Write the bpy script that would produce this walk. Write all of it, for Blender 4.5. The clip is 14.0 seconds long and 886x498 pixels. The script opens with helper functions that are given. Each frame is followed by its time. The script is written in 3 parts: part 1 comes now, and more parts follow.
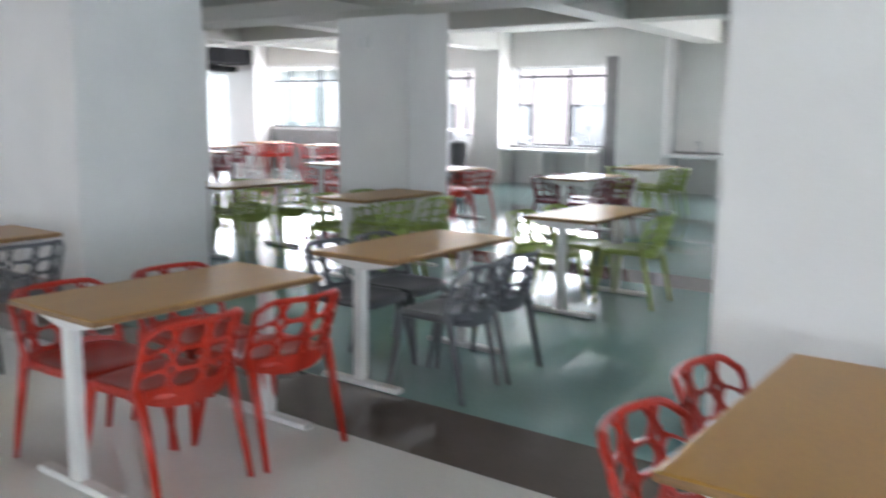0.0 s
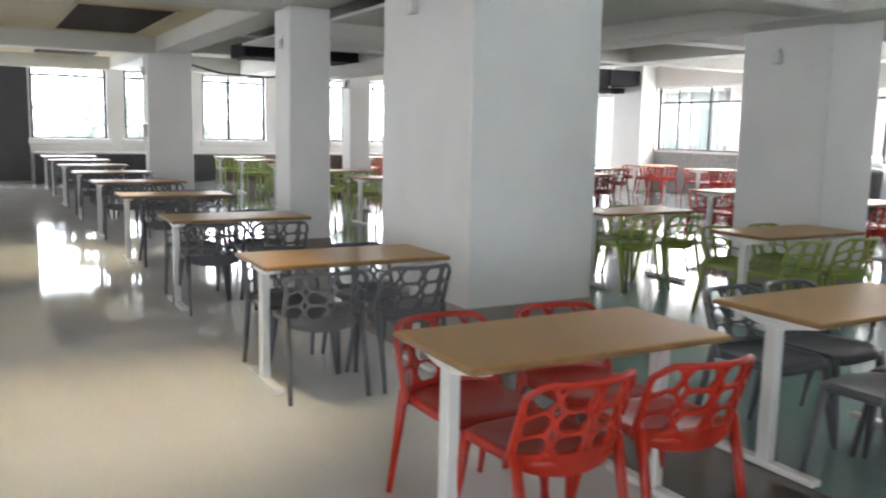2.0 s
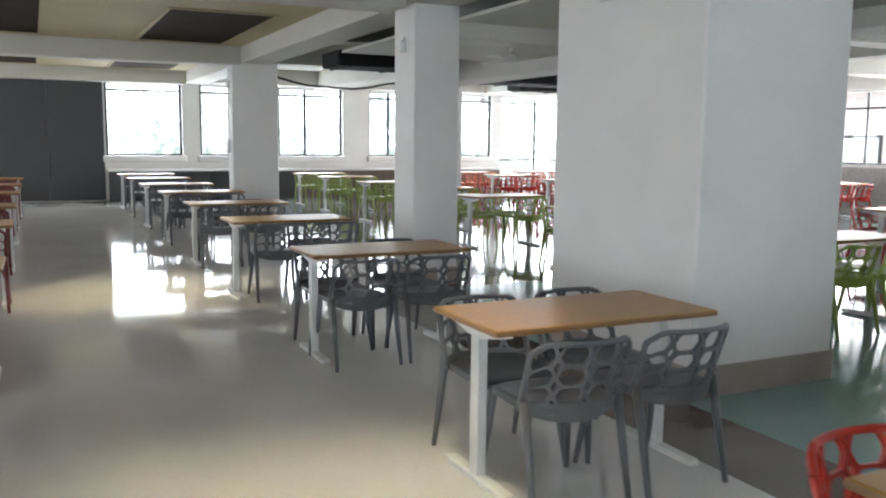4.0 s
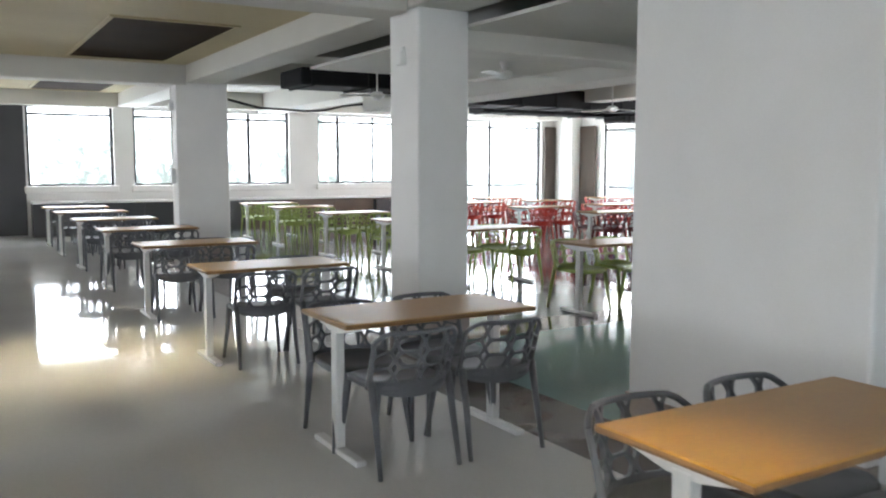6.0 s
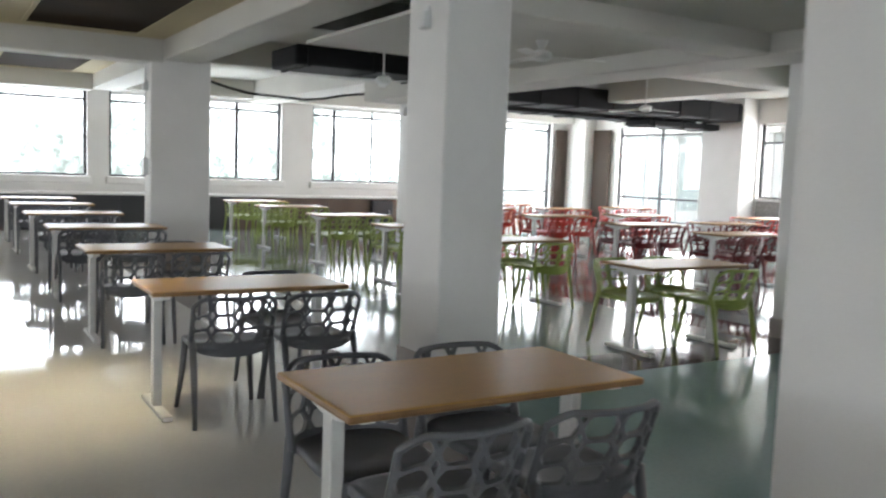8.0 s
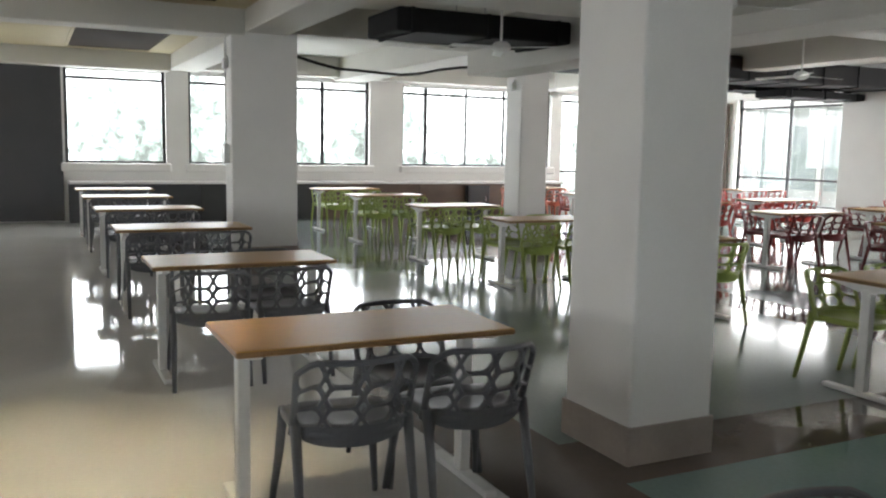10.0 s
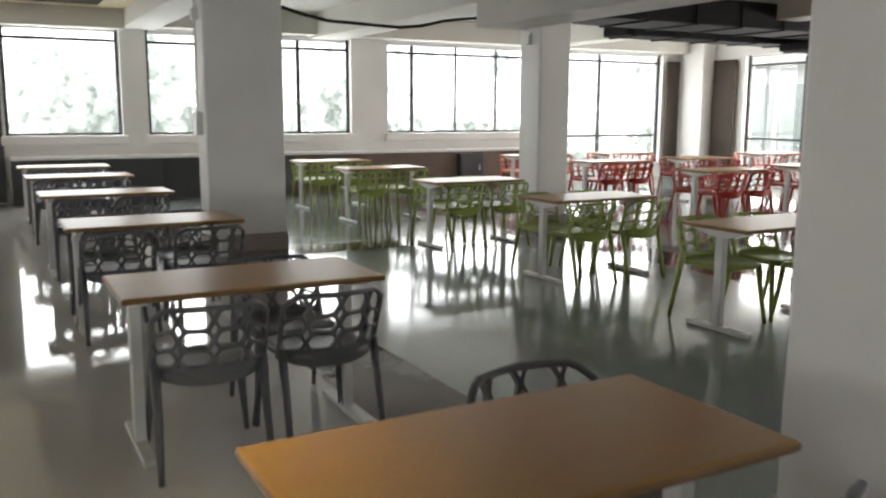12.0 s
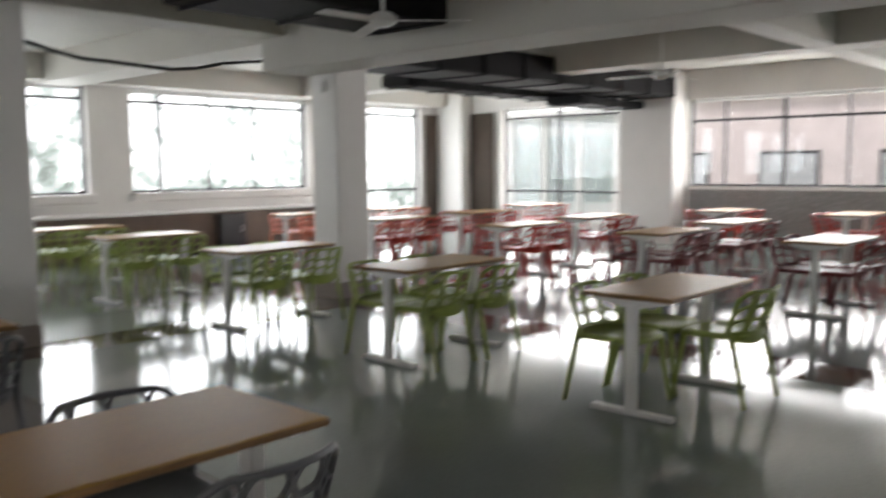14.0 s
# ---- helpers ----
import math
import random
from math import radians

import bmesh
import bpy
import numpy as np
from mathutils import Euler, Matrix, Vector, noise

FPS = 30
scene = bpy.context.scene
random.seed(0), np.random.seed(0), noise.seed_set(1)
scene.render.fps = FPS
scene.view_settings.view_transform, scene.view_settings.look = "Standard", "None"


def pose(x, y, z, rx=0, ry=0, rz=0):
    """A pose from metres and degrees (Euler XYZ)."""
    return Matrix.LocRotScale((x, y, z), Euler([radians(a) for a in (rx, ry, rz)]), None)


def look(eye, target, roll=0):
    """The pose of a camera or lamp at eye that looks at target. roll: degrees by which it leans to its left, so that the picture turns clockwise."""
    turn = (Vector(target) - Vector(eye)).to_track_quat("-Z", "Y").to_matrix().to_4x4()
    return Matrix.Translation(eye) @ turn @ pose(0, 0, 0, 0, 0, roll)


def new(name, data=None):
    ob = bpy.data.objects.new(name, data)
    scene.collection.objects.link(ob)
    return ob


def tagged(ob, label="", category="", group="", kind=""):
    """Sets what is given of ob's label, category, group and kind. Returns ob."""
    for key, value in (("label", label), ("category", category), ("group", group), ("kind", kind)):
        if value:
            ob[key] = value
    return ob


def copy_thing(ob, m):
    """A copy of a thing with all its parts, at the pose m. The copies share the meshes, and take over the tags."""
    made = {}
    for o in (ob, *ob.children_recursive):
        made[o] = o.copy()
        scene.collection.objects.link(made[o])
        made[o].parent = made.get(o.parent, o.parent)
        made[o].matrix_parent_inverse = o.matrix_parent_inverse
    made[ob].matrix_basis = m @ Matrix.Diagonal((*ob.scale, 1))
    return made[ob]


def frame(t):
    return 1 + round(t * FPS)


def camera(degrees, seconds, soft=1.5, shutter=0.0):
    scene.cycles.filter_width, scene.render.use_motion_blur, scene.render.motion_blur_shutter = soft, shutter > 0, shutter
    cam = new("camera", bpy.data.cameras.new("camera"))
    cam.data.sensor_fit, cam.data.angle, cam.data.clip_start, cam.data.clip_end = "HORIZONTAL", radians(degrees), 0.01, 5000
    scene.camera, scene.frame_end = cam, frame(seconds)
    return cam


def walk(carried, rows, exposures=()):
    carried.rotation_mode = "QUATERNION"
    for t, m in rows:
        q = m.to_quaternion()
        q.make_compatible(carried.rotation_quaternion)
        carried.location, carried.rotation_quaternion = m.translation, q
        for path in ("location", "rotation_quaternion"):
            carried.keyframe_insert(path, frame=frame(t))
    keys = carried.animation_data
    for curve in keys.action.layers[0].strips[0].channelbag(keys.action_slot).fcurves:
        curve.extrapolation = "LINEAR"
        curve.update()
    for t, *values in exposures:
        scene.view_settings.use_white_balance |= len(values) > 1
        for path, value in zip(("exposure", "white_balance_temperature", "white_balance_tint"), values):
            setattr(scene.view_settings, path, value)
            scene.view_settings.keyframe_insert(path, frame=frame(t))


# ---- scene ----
EXPOSURES = [(0.0, 0.36, 5950, 15), (1.0, 0.46, 6250, 14), (2.0, 0.3, 6300, 15), (3.0, 0.2, 6200, 14), (6.0, 0.3, 6150, 13), (7.5, 0.16, 6250, 13), (9.0, -0.06, 6350, 12), (12.0, -0.36, 6750, 13), (13.0, -0.4, 6600, 15), (14.0, -0.58, 6600, 15)]
cam = camera(55.35, 14.0, soft=2.1, shutter=0.5)
# seconds, eye x, y, z, yaw, pitch, roll
ROWS = [
    (0.0, 0.863, 1.117, 1.500, 35.89, -9.06, -0.69),
    (0.5, 0.721, 1.150, 1.555, 45.41, -8.09, -1.55),
    (1.0, 0.694, 1.194, 1.585, 46.99, -8.87, -1.30),
    (1.5, 0.605, 1.343, 1.560, 52.48, -7.40, -1.52),
    (2.0, 0.367, 1.404, 1.512, 60.98, -8.04, -1.16),
    (2.5, 0.034, 1.285, 1.528, 61.97, -7.39, 0.52),
    (3.0, -0.374, 1.240, 1.497, 66.43, -7.45, 0.19),
    (5.5, -2.395, 1.012, 1.503, 59.22, -6.12, -1.12),
    (6.0, -2.765, 1.097, 1.526, 59.30, -5.55, -0.04),
    (6.5, -3.181, 1.250, 1.511, 60.78, -5.88, -1.95),
    (7.0, -3.573, 1.367, 1.507, 55.92, -6.12, -2.15),
    (7.5, -3.909, 1.525, 1.521, 56.16, -4.65, -0.50),
    (8.0, -4.370, 1.757, 1.464, 58.87, -5.29, -2.06),
    (8.5, -4.719, 1.803, 1.524, 61.28, -7.80, -1.18),
    (9.0, -5.160, 1.942, 1.493, 64.47, -5.72, -1.02),
    (11.5, -7.399, 2.251, 1.493, 62.57, -9.41, -1.01),
    (12.0, -7.844, 2.316, 1.497, 61.24, -9.15, -0.25),
    (12.5, -8.253, 2.331, 1.488, 56.48, -6.53, -0.41),
    (13.0, -8.610, 2.304, 1.488, 55.43, -9.41, -2.06),
    (13.5, -9.020, 2.337, 1.499, 53.31, -9.00, -0.76),
    (14.0, -9.423, 2.330, 1.504, 42.45, -5.55, 0.47),
]
walk(cam, [(t, pose(x, y, z, 90 + pitch, roll, yaw)) for t, x, y, z, yaw, pitch, roll in ROWS], EXPOSURES)

# ---- world and light ----
world = bpy.data.worlds.new("overcast")
scene.world = world
world.use_nodes = True
wn = world.node_tree
sky = wn.nodes.new("ShaderNodeTexSky")
sky.sky_type, sky.sun_disc = "NISHITA", False
sky.sun_elevation, sky.sun_rotation = radians(45), radians(180)
wn.links.new(sky.outputs[0], wn.nodes["Background"].inputs[0])
wn.nodes["Background"].inputs[1].default_value = 0.15


def lamp(name, kind, m, energy, color=(1, 1, 1), **kw):
    data = bpy.data.lights.new(name, kind)
    data.energy, data.color = energy, color
    for k, v in kw.items():
        if k == "size":
            data.size = v
        elif k == "size_y":
            data.shape, data.size_y = "RECTANGLE", v
        elif k == "angle":
            data.angle = v
        elif k == "spot":
            data.spot_size, data.spot_blend = v, 1.0
        elif k == "radius":
            data.shadow_soft_size = v
    ob = new(name, data)
    ob.matrix_world = m
    return ob


lamp("sun", "SUN", look((0, 0, 20), (0, 20, 0)), 2.5, (1, 0.96, 0.9), angle=radians(10))

# ---- materials ----


def material(name, color, rough=0.6, metal=0.0, second=None, scale=6.0, grain=60.0, bump=0.05, var=0.0, spec=0.5, stretch=None, rvar=0.08):
    m = bpy.data.materials.new(name)
    m.use_nodes = True
    t = m.node_tree
    b = t.nodes["Principled BSDF"]
    b.inputs["Metallic"].default_value = metal
    b.inputs["Specular IOR Level"].default_value = spec
    co = t.nodes.new("ShaderNodeTexCoord").outputs["Object"]
    if stretch:
        mp = t.nodes.new("ShaderNodeMapping")
        mp.inputs["Scale"].default_value = stretch
        t.links.new(co, mp.inputs[0])
        co = mp.outputs[0]
    big, fine = t.nodes.new("ShaderNodeTexNoise"), t.nodes.new("ShaderNodeTexNoise")
    for n, sc, det in ((big, scale, 5), (fine, grain, 3)):
        n.inputs["Scale"].default_value, n.inputs["Detail"].default_value = sc, det
        t.links.new(co, n.inputs["Vector"])
    ramp = t.nodes.new("ShaderNodeValToRGB")
    ramp.color_ramp.elements[0].position, ramp.color_ramp.elements[1].position = 0.35, 0.68
    sec = second or tuple(c * 0.86 for c in color)
    ramp.color_ramp.elements[0].color, ramp.color_ramp.elements[1].color = (*sec, 1), (*color, 1)
    t.links.new(big.outputs[0], ramp.inputs[0])
    mix = t.nodes.new("ShaderNodeMix")
    mix.data_type, mix.blend_type = "RGBA", "OVERLAY"
    mix.inputs[0].default_value = 0.12
    t.links.new(ramp.outputs[0], mix.inputs["A"])
    t.links.new(fine.outputs[0], mix.inputs["B"])
    out = mix.outputs["Result"]
    if var:
        info, hsv = t.nodes.new("ShaderNodeObjectInfo"), t.nodes.new("ShaderNodeHueSaturation")
        mr = t.nodes.new("ShaderNodeMapRange")
        mr.inputs["To Min"].default_value, mr.inputs["To Max"].default_value = 1 - var, 1 + var
        t.links.new(info.outputs["Random"], mr.inputs[0])
        t.links.new(mr.outputs[0], hsv.inputs["Value"])
        t.links.new(out, hsv.inputs["Color"])
        out = hsv.outputs[0]
    t.links.new(out, b.inputs["Base Color"])
    rr = t.nodes.new("ShaderNodeMapRange")
    rr.inputs["To Min"].default_value, rr.inputs["To Max"].default_value = max(0.02, rough - rvar), rough + rvar
    t.links.new(big.outputs[0], rr.inputs[0])
    t.links.new(rr.outputs[0], b.inputs["Roughness"])
    if bump:
        bp = t.nodes.new("ShaderNodeBump")
        bp.inputs["Strength"].default_value, bp.inputs["Distance"].default_value = bump, 0.01
        t.links.new(fine.outputs[0], bp.inputs["Height"])
        t.links.new(bp.outputs[0], b.inputs["Normal"])
    return m


WALL = material("wall_paint", (0.78, 0.765, 0.74), 0.55, second=(0.72, 0.705, 0.68), scale=1.2, grain=90, bump=0.06)
COLUMN = material("column_paint", (0.79, 0.78, 0.76), 0.5, second=(0.73, 0.72, 0.70), scale=1.5, grain=90, bump=0.06)
CEIL = material("ceiling_paint", (0.62, 0.605, 0.56), 0.7, second=(0.55, 0.54, 0.5), scale=0.8, grain=60, bump=0.08)
CEILY = material("yellow_cream_ceiling", (0.56, 0.49, 0.3), 0.7, second=(0.5, 0.43, 0.265), scale=0.8, grain=60, bump=0.06)
CREAM = material("cream_floor", (0.75, 0.745, 0.725), 0.05, second=(0.69, 0.685, 0.665), scale=0.9, grain=40, bump=0.012, rvar=0.02, spec=0.8)
TEAL = material("teal_floor", (0.235, 0.355, 0.34), 0.1, second=(0.2, 0.31, 0.3), scale=0.8, grain=40, bump=0.012, rvar=0.03, spec=0.8)
GREYFLOOR = material("grey_green_floor", (0.285, 0.325, 0.31), 0.1, second=(0.24, 0.28, 0.27), scale=0.8, grain=40, bump=0.012, rvar=0.03, spec=0.8)
BROWN = material("brown_floor", (0.15, 0.125, 0.11), 0.055, second=(0.11, 0.09, 0.08), scale=1.6, grain=50, bump=0.012, rvar=0.02, spec=0.8)
SKIRT = material("brown_skirting", (0.36, 0.31, 0.27), 0.35, second=(0.29, 0.25, 0.22), scale=3)
WOOD = material("oak_laminate", (0.46, 0.245, 0.048), 0.36, second=(0.435, 0.228, 0.043), scale=3.0, grain=40, bump=0, var=0.04, stretch=(3, 1, 3), rvar=0.01, spec=0.4)
EDGE = material("dark_wood_edge", (0.27, 0.15, 0.06), 0.45, second=(0.2, 0.11, 0.045), scale=8)
WHITE = material("white_powder_coat", (0.76, 0.76, 0.74), 0.4, scale=5, bump=0.02)
RED = material("red_plastic", (0.42, 0.022, 0.009), 0.34, second=(0.35, 0.018, 0.0075), scale=4, var=0.05)
GREY = material("grey_plastic", (0.115, 0.12, 0.13), 0.4, second=(0.095, 0.1, 0.108), scale=4, var=0.06)
GREEN = material("green_plastic", (0.31, 0.385, 0.09), 0.38, second=(0.27, 0.34, 0.075), scale=4, var=0.06)
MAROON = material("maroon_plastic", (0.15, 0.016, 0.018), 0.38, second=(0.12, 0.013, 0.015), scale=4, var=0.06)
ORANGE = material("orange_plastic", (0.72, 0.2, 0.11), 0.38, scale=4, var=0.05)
BLACK = material("black_metal", (0.014, 0.014, 0.015), 0.8, scale=4, spec=0.2)
FRAME = material("dark_window_frame", (0.03, 0.03, 0.033), 0.4, metal=0.3, scale=5)
DARKP = material("dark_grey_panel", (0.05, 0.05, 0.054), 0.45, second=(0.042, 0.042, 0.046), scale=1.5)
PANELB = material("dark_brown_board", (0.17, 0.115, 0.085), 0.5, second=(0.13, 0.088, 0.066), scale=2)
STONE = material("grey_granite", (0.3, 0.29, 0.285), 0.25, second=(0.22, 0.215, 0.21), scale=30, grain=140)
STEEL = material("brushed_steel", (0.6, 0.6, 0.62), 0.3, metal=0.9, scale=6)
CURTAIN = material("brown_blind", (0.085, 0.064, 0.05), 0.8, scale=6)
PLASTIC = material("white_plastic", (0.8, 0.8, 0.78), 0.35, scale=6, bump=0.01)


def glass_material():
    m = bpy.data.materials.new("window_glass")
    m.use_nodes = True
    t = m.node_tree
    t.nodes.remove(t.nodes["Principled BSDF"])
    tr, gl, mx = (t.nodes.new("ShaderNode" + n) for n in ("BsdfTransparent", "BsdfGlossy", "MixShader"))
    mx.inputs[0].default_value = 0.05
    tr.inputs[0].default_value = (0.93, 0.95, 0.95, 1)
    gl.inputs["Roughness"].default_value = 0.02
    t.links.new(tr.outputs[0], mx.inputs[1])
    t.links.new(gl.outputs[0], mx.inputs[2])
    t.links.new(mx.outputs[0], t.nodes["Material Output"].inputs[0])
    return m


GLASS = glass_material()


def glow(name, color, strength):
    m = bpy.data.materials.new(name)
    m.use_nodes = True
    b = m.node_tree.nodes["Principled BSDF"]
    b.inputs["Base Color"].default_value = (*color, 1)
    b.inputs["Emission Color"].default_value = (*color, 1)
    b.inputs["Emission Strength"].default_value = strength
    return m


# ---- mesh helpers ----


def mesh(name, bm, mat, smooth=False):
    me = bpy.data.meshes.new(name)
    bmesh.ops.recalc_face_normals(bm, faces=bm.faces)
    bm.to_mesh(me)
    bm.free()
    for m in (mat if isinstance(mat, (list, tuple)) else [mat]):
        me.materials.append(m)
    if smooth:
        for p in me.polygons:
            p.use_smooth = True
    return me


def part(name, bm, mat, parent=None, label="", smooth=False):
    ob = new(name, mesh(name, bm, mat, smooth))
    if parent:
        ob.parent = parent
    return tagged(ob, label=label) if label else ob


def add_box(bm, lo, hi, bevel=0.0, seg=1, m=None):
    r = bmesh.ops.create_cube(bm, size=1)
    lo, hi = Vector(lo), Vector(hi)
    for v in r["verts"]:
        v.co = Vector([(lo[i] + hi[i]) / 2 + v.co[i] * (hi[i] - lo[i]) for i in range(3)])
    vs = r["verts"]
    if bevel:
        es = list({e for v in vs for e in v.link_edges})
        out = bmesh.ops.bevel(bm, geom=es, offset=bevel, segments=seg, affect="EDGES", profile=0.5)
        vs = list({v for fc in out["faces"] for v in fc.verts} | {v for v in vs if v.is_valid})
    if m:
        bmesh.ops.transform(bm, matrix=m, verts=vs)
    return bm


def box(lo, hi, bevel=0.0, seg=1):
    return add_box(bmesh.new(), lo, hi, bevel, seg)


def add_tube(bm, pts, radii, sides=8, squash=1.0):
    """A tapered tube through the points."""
    pts = [Vector(p) for p in pts]
    rings = []
    for i, p in enumerate(pts):
        d = (pts[min(i + 1, len(pts) - 1)] - pts[max(i - 1, 0)]).normalized()
        a = d.cross(Vector((0, 0, 1)) if abs(d.z) < 0.9 else Vector((0, 1, 0))).normalized()
        b = d.cross(a)
        r = radii[i] if isinstance(radii, (list, tuple)) else radii
        rings.append([bm.verts.new(p + a * r * math.cos(2 * math.pi * k / sides) + b * r * squash * math.sin(2 * math.pi * k / sides)) for k in range(sides)])
    for r0, r1 in zip(rings, rings[1:]):
        for k in range(sides):
            bm.faces.new((r0[k], r0[(k + 1) % sides], r1[(k + 1) % sides], r1[k]))
    bm.faces.new(rings[0][::-1])
    bm.faces.new(rings[-1])
    return bm


def structure(name, bm, mat, label, category, smooth=False):
    return tagged(part(name, bm, mat, smooth=smooth), label=label, category=category, kind="structure")


def empty(name, label, category, group="", kind=""):
    return tagged(new(name), label=label, category=category, group=group, kind=kind)


# ---- plan ----
X_FAR, X_BACK, Y_LEFT, Y_RIGHT = -23.3, 7.0, -7.0, 17.6
Z_BEAM, Z_SLAB = 2.88, 3.3

# floor: cream aisle, brown strips on the column lines, blue-green bays
floor = empty("floor", "polished cream, brown and blue-green floor", "floor", kind="structure")
STRIP_Y = [(3.95, 4.52), (8.3, 8.9), (12.9, 13.5)]
STRIP_X = [(-16.9, -16.35), (-9.55, -9.0), (0.2, 0.75)]
part("cream_field", box((X_FAR - 0.3, Y_LEFT, -0.1), (X_BACK, STRIP_Y[0][0], 0)), CREAM, floor, "glossy cream floor of the aisle")
bands = [(STRIP_Y[0][1], STRIP_Y[1][0]), (STRIP_Y[1][1], STRIP_Y[2][0]), (STRIP_Y[2][1], Y_RIGHT + 0.3)]
xs = [X_FAR - 0.3] + [v for st in STRIP_X for v in st] + [X_BACK]
for ya, yb in bands:
    for xa, xb in zip(xs[::2], xs[1::2]):
        part("bay_field", box((xa, ya, -0.1), (xb, yb, 0)), TEAL if xb > -9.2 else GREYFLOOR, floor, "glossy blue-green bay floor" if xb > -9.2 else "glossy grey-green bay floor")
    for xa, xb in STRIP_X:
        part("cross_strip", box((xa, ya, -0.1), (xb, yb, 0)), BROWN, floor, "dark brown floor strip")
for ya, yb in STRIP_Y:
    part("long_strip", box((X_FAR - 0.3, ya, -0.1), (X_BACK, yb, 0)), BROWN, floor, "dark brown floor strip")

structure("ceiling", box((X_FAR - 0.3, Y_LEFT - 0.3, Z_SLAB), (X_BACK + 0.3, Y_RIGHT + 0.3, Z_SLAB + 0.25)), CEIL, "off-white painted concrete ceiling slab", "ceiling")


def beam(name, lo, hi):
    return structure(name, box(lo, hi, 0.012), CEIL, "off-white painted concrete ceiling beam", "beam")


# long beams (y0, y1, underside) and the bays between them (y0, y1, soffit)
BEAM_Y = [(-6.0, -5.5, 2.86), (-1.2, -0.7, 2.86), (4.6, 5.15, 2.88), (7.95, 8.6, 2.56), (13.0, 13.5, 2.9)]
BEAM_X = [(-23.25, -22.9), (-17.25, -16.8), (-13.2, -12.85), (-9.7, -9.25), (-4.95, -4.45), (-0.7, -0.2), (4.0, 4.5)]
for ya, yb, zb in BEAM_Y:
    if zb < 2.6:
        beam("beam_long", (X_FAR, ya, 2.86), (-17.25, yb, Z_SLAB))
    beam("beam_long", (X_FAR if zb > 2.6 else -17.25, ya, zb), (X_BACK, yb, Z_SLAB))
ys = [Y_LEFT] + [v for b in BEAM_Y for v in b[:2]] + [Y_RIGHT]
for xa, xb in BEAM_X:
    for ya, yb in zip(ys[::2], ys[1::2]):
        if (xa < -17 and xa > -20 and ya > 8.5) or (-14 < xa < -12 and yb < 4.7):
            continue
        zb = 2.84 if yb < 4.7 else 2.9
        if ya > 5 and yb < 8.2 and xa > -10:
            zb = 2.57
        beam("beam_cross", (xa, ya, zb), (xb, yb, Z_SLAB))
bx = [X_FAR] + [v for b in BEAM_X for v in b] + [X_BACK]
aisle_bx = [v for v in bx if v not in (-13.2, -12.85)]
for ya, yb, zc in ((-5.5, -1.2, 3.16), (-0.7, 4.6, 3.16)):
    for xa, xb in zip(aisle_bx[::2], aisle_bx[1::2]):
        if xb - xa > 0.2:
            structure("ceiling_bay", box((xa, ya, zc), (xb, yb, zc + 0.03)), CEILY, "cream painted false ceiling between beams", "ceiling")
for xa, xb in zip(bx[::2], bx[1::2]):
    if xa > -13 and xb - xa > 0.2:
        structure("ceiling_bay", box((xa, 5.15, 2.74), (xb, 7.95, 2.77)), CEIL, "off-white false ceiling between beams", "ceiling")


def column(x0, y0, w, d, h=Z_BEAM):
    """Near corner at x0, y0; d back along -x, w along +y."""
    c = empty("column", "white painted square column with a brown skirting", "column", "columns of the hall", "structure")
    part("shaft", box((x0 - d, y0, 0), (x0, y0 + w, h + 0.03), 0.02, 2), COLUMN, c)
    bm = box((x0 - d - 0.012, y0 - 0.012, 0), (x0 + 0.012, y0 + w + 0.012, 0.19), 0.004)
    part("skirting", bm, SKIRT, c, "brown tile skirting")
    return c


COLUMNS = [(-4.94, 4.58, 1.17, 1.52), (-9.17, 4.655, 0.51, 0.536), (-16.83, 4.43, 0.85, 0.38), (-16.79, 8.62, 0.47, 0.45),
           (-4.9, 8.45, 0.74, 1.05), (-9.05, 8.6, 0.5, 0.5), (1.1, 4.58, 1.2, 1.35)]
for c in COLUMNS:
    column(*c)


# ---- walls with openings ----
def wall(name, axis, at, thick, a0, a1, openings, label="off-white painted wall"):
    """A wall along x or y with openings (a, b, z0, z1), in pieces butted end to end."""
    w = empty(name, label, "wall", kind="structure")

    def piece(p, q, z0, z1):
        if q - p < 0.005 or z1 - z0 < 0.005:
            return
        lo, hi = ((at, p, z0), (at + thick, q, z1)) if axis == "y" else ((p, at, z0), (q, at + thick, z1))
        lo, hi = [min(u, v) for u, v in zip(lo, hi)], [max(u, v) for u, v in zip(lo, hi)]
        part("panel", box(lo, hi), WALL, w)
    at_a = a0
    for a, b, z0, z1 in sorted(openings):
        piece(at_a, a, 0, Z_SLAB)
        piece(a, b, 0, z0)
        piece(a, b, z1, Z_SLAB)
        at_a = b
    piece(at_a, a1, 0, Z_SLAB)
    return w


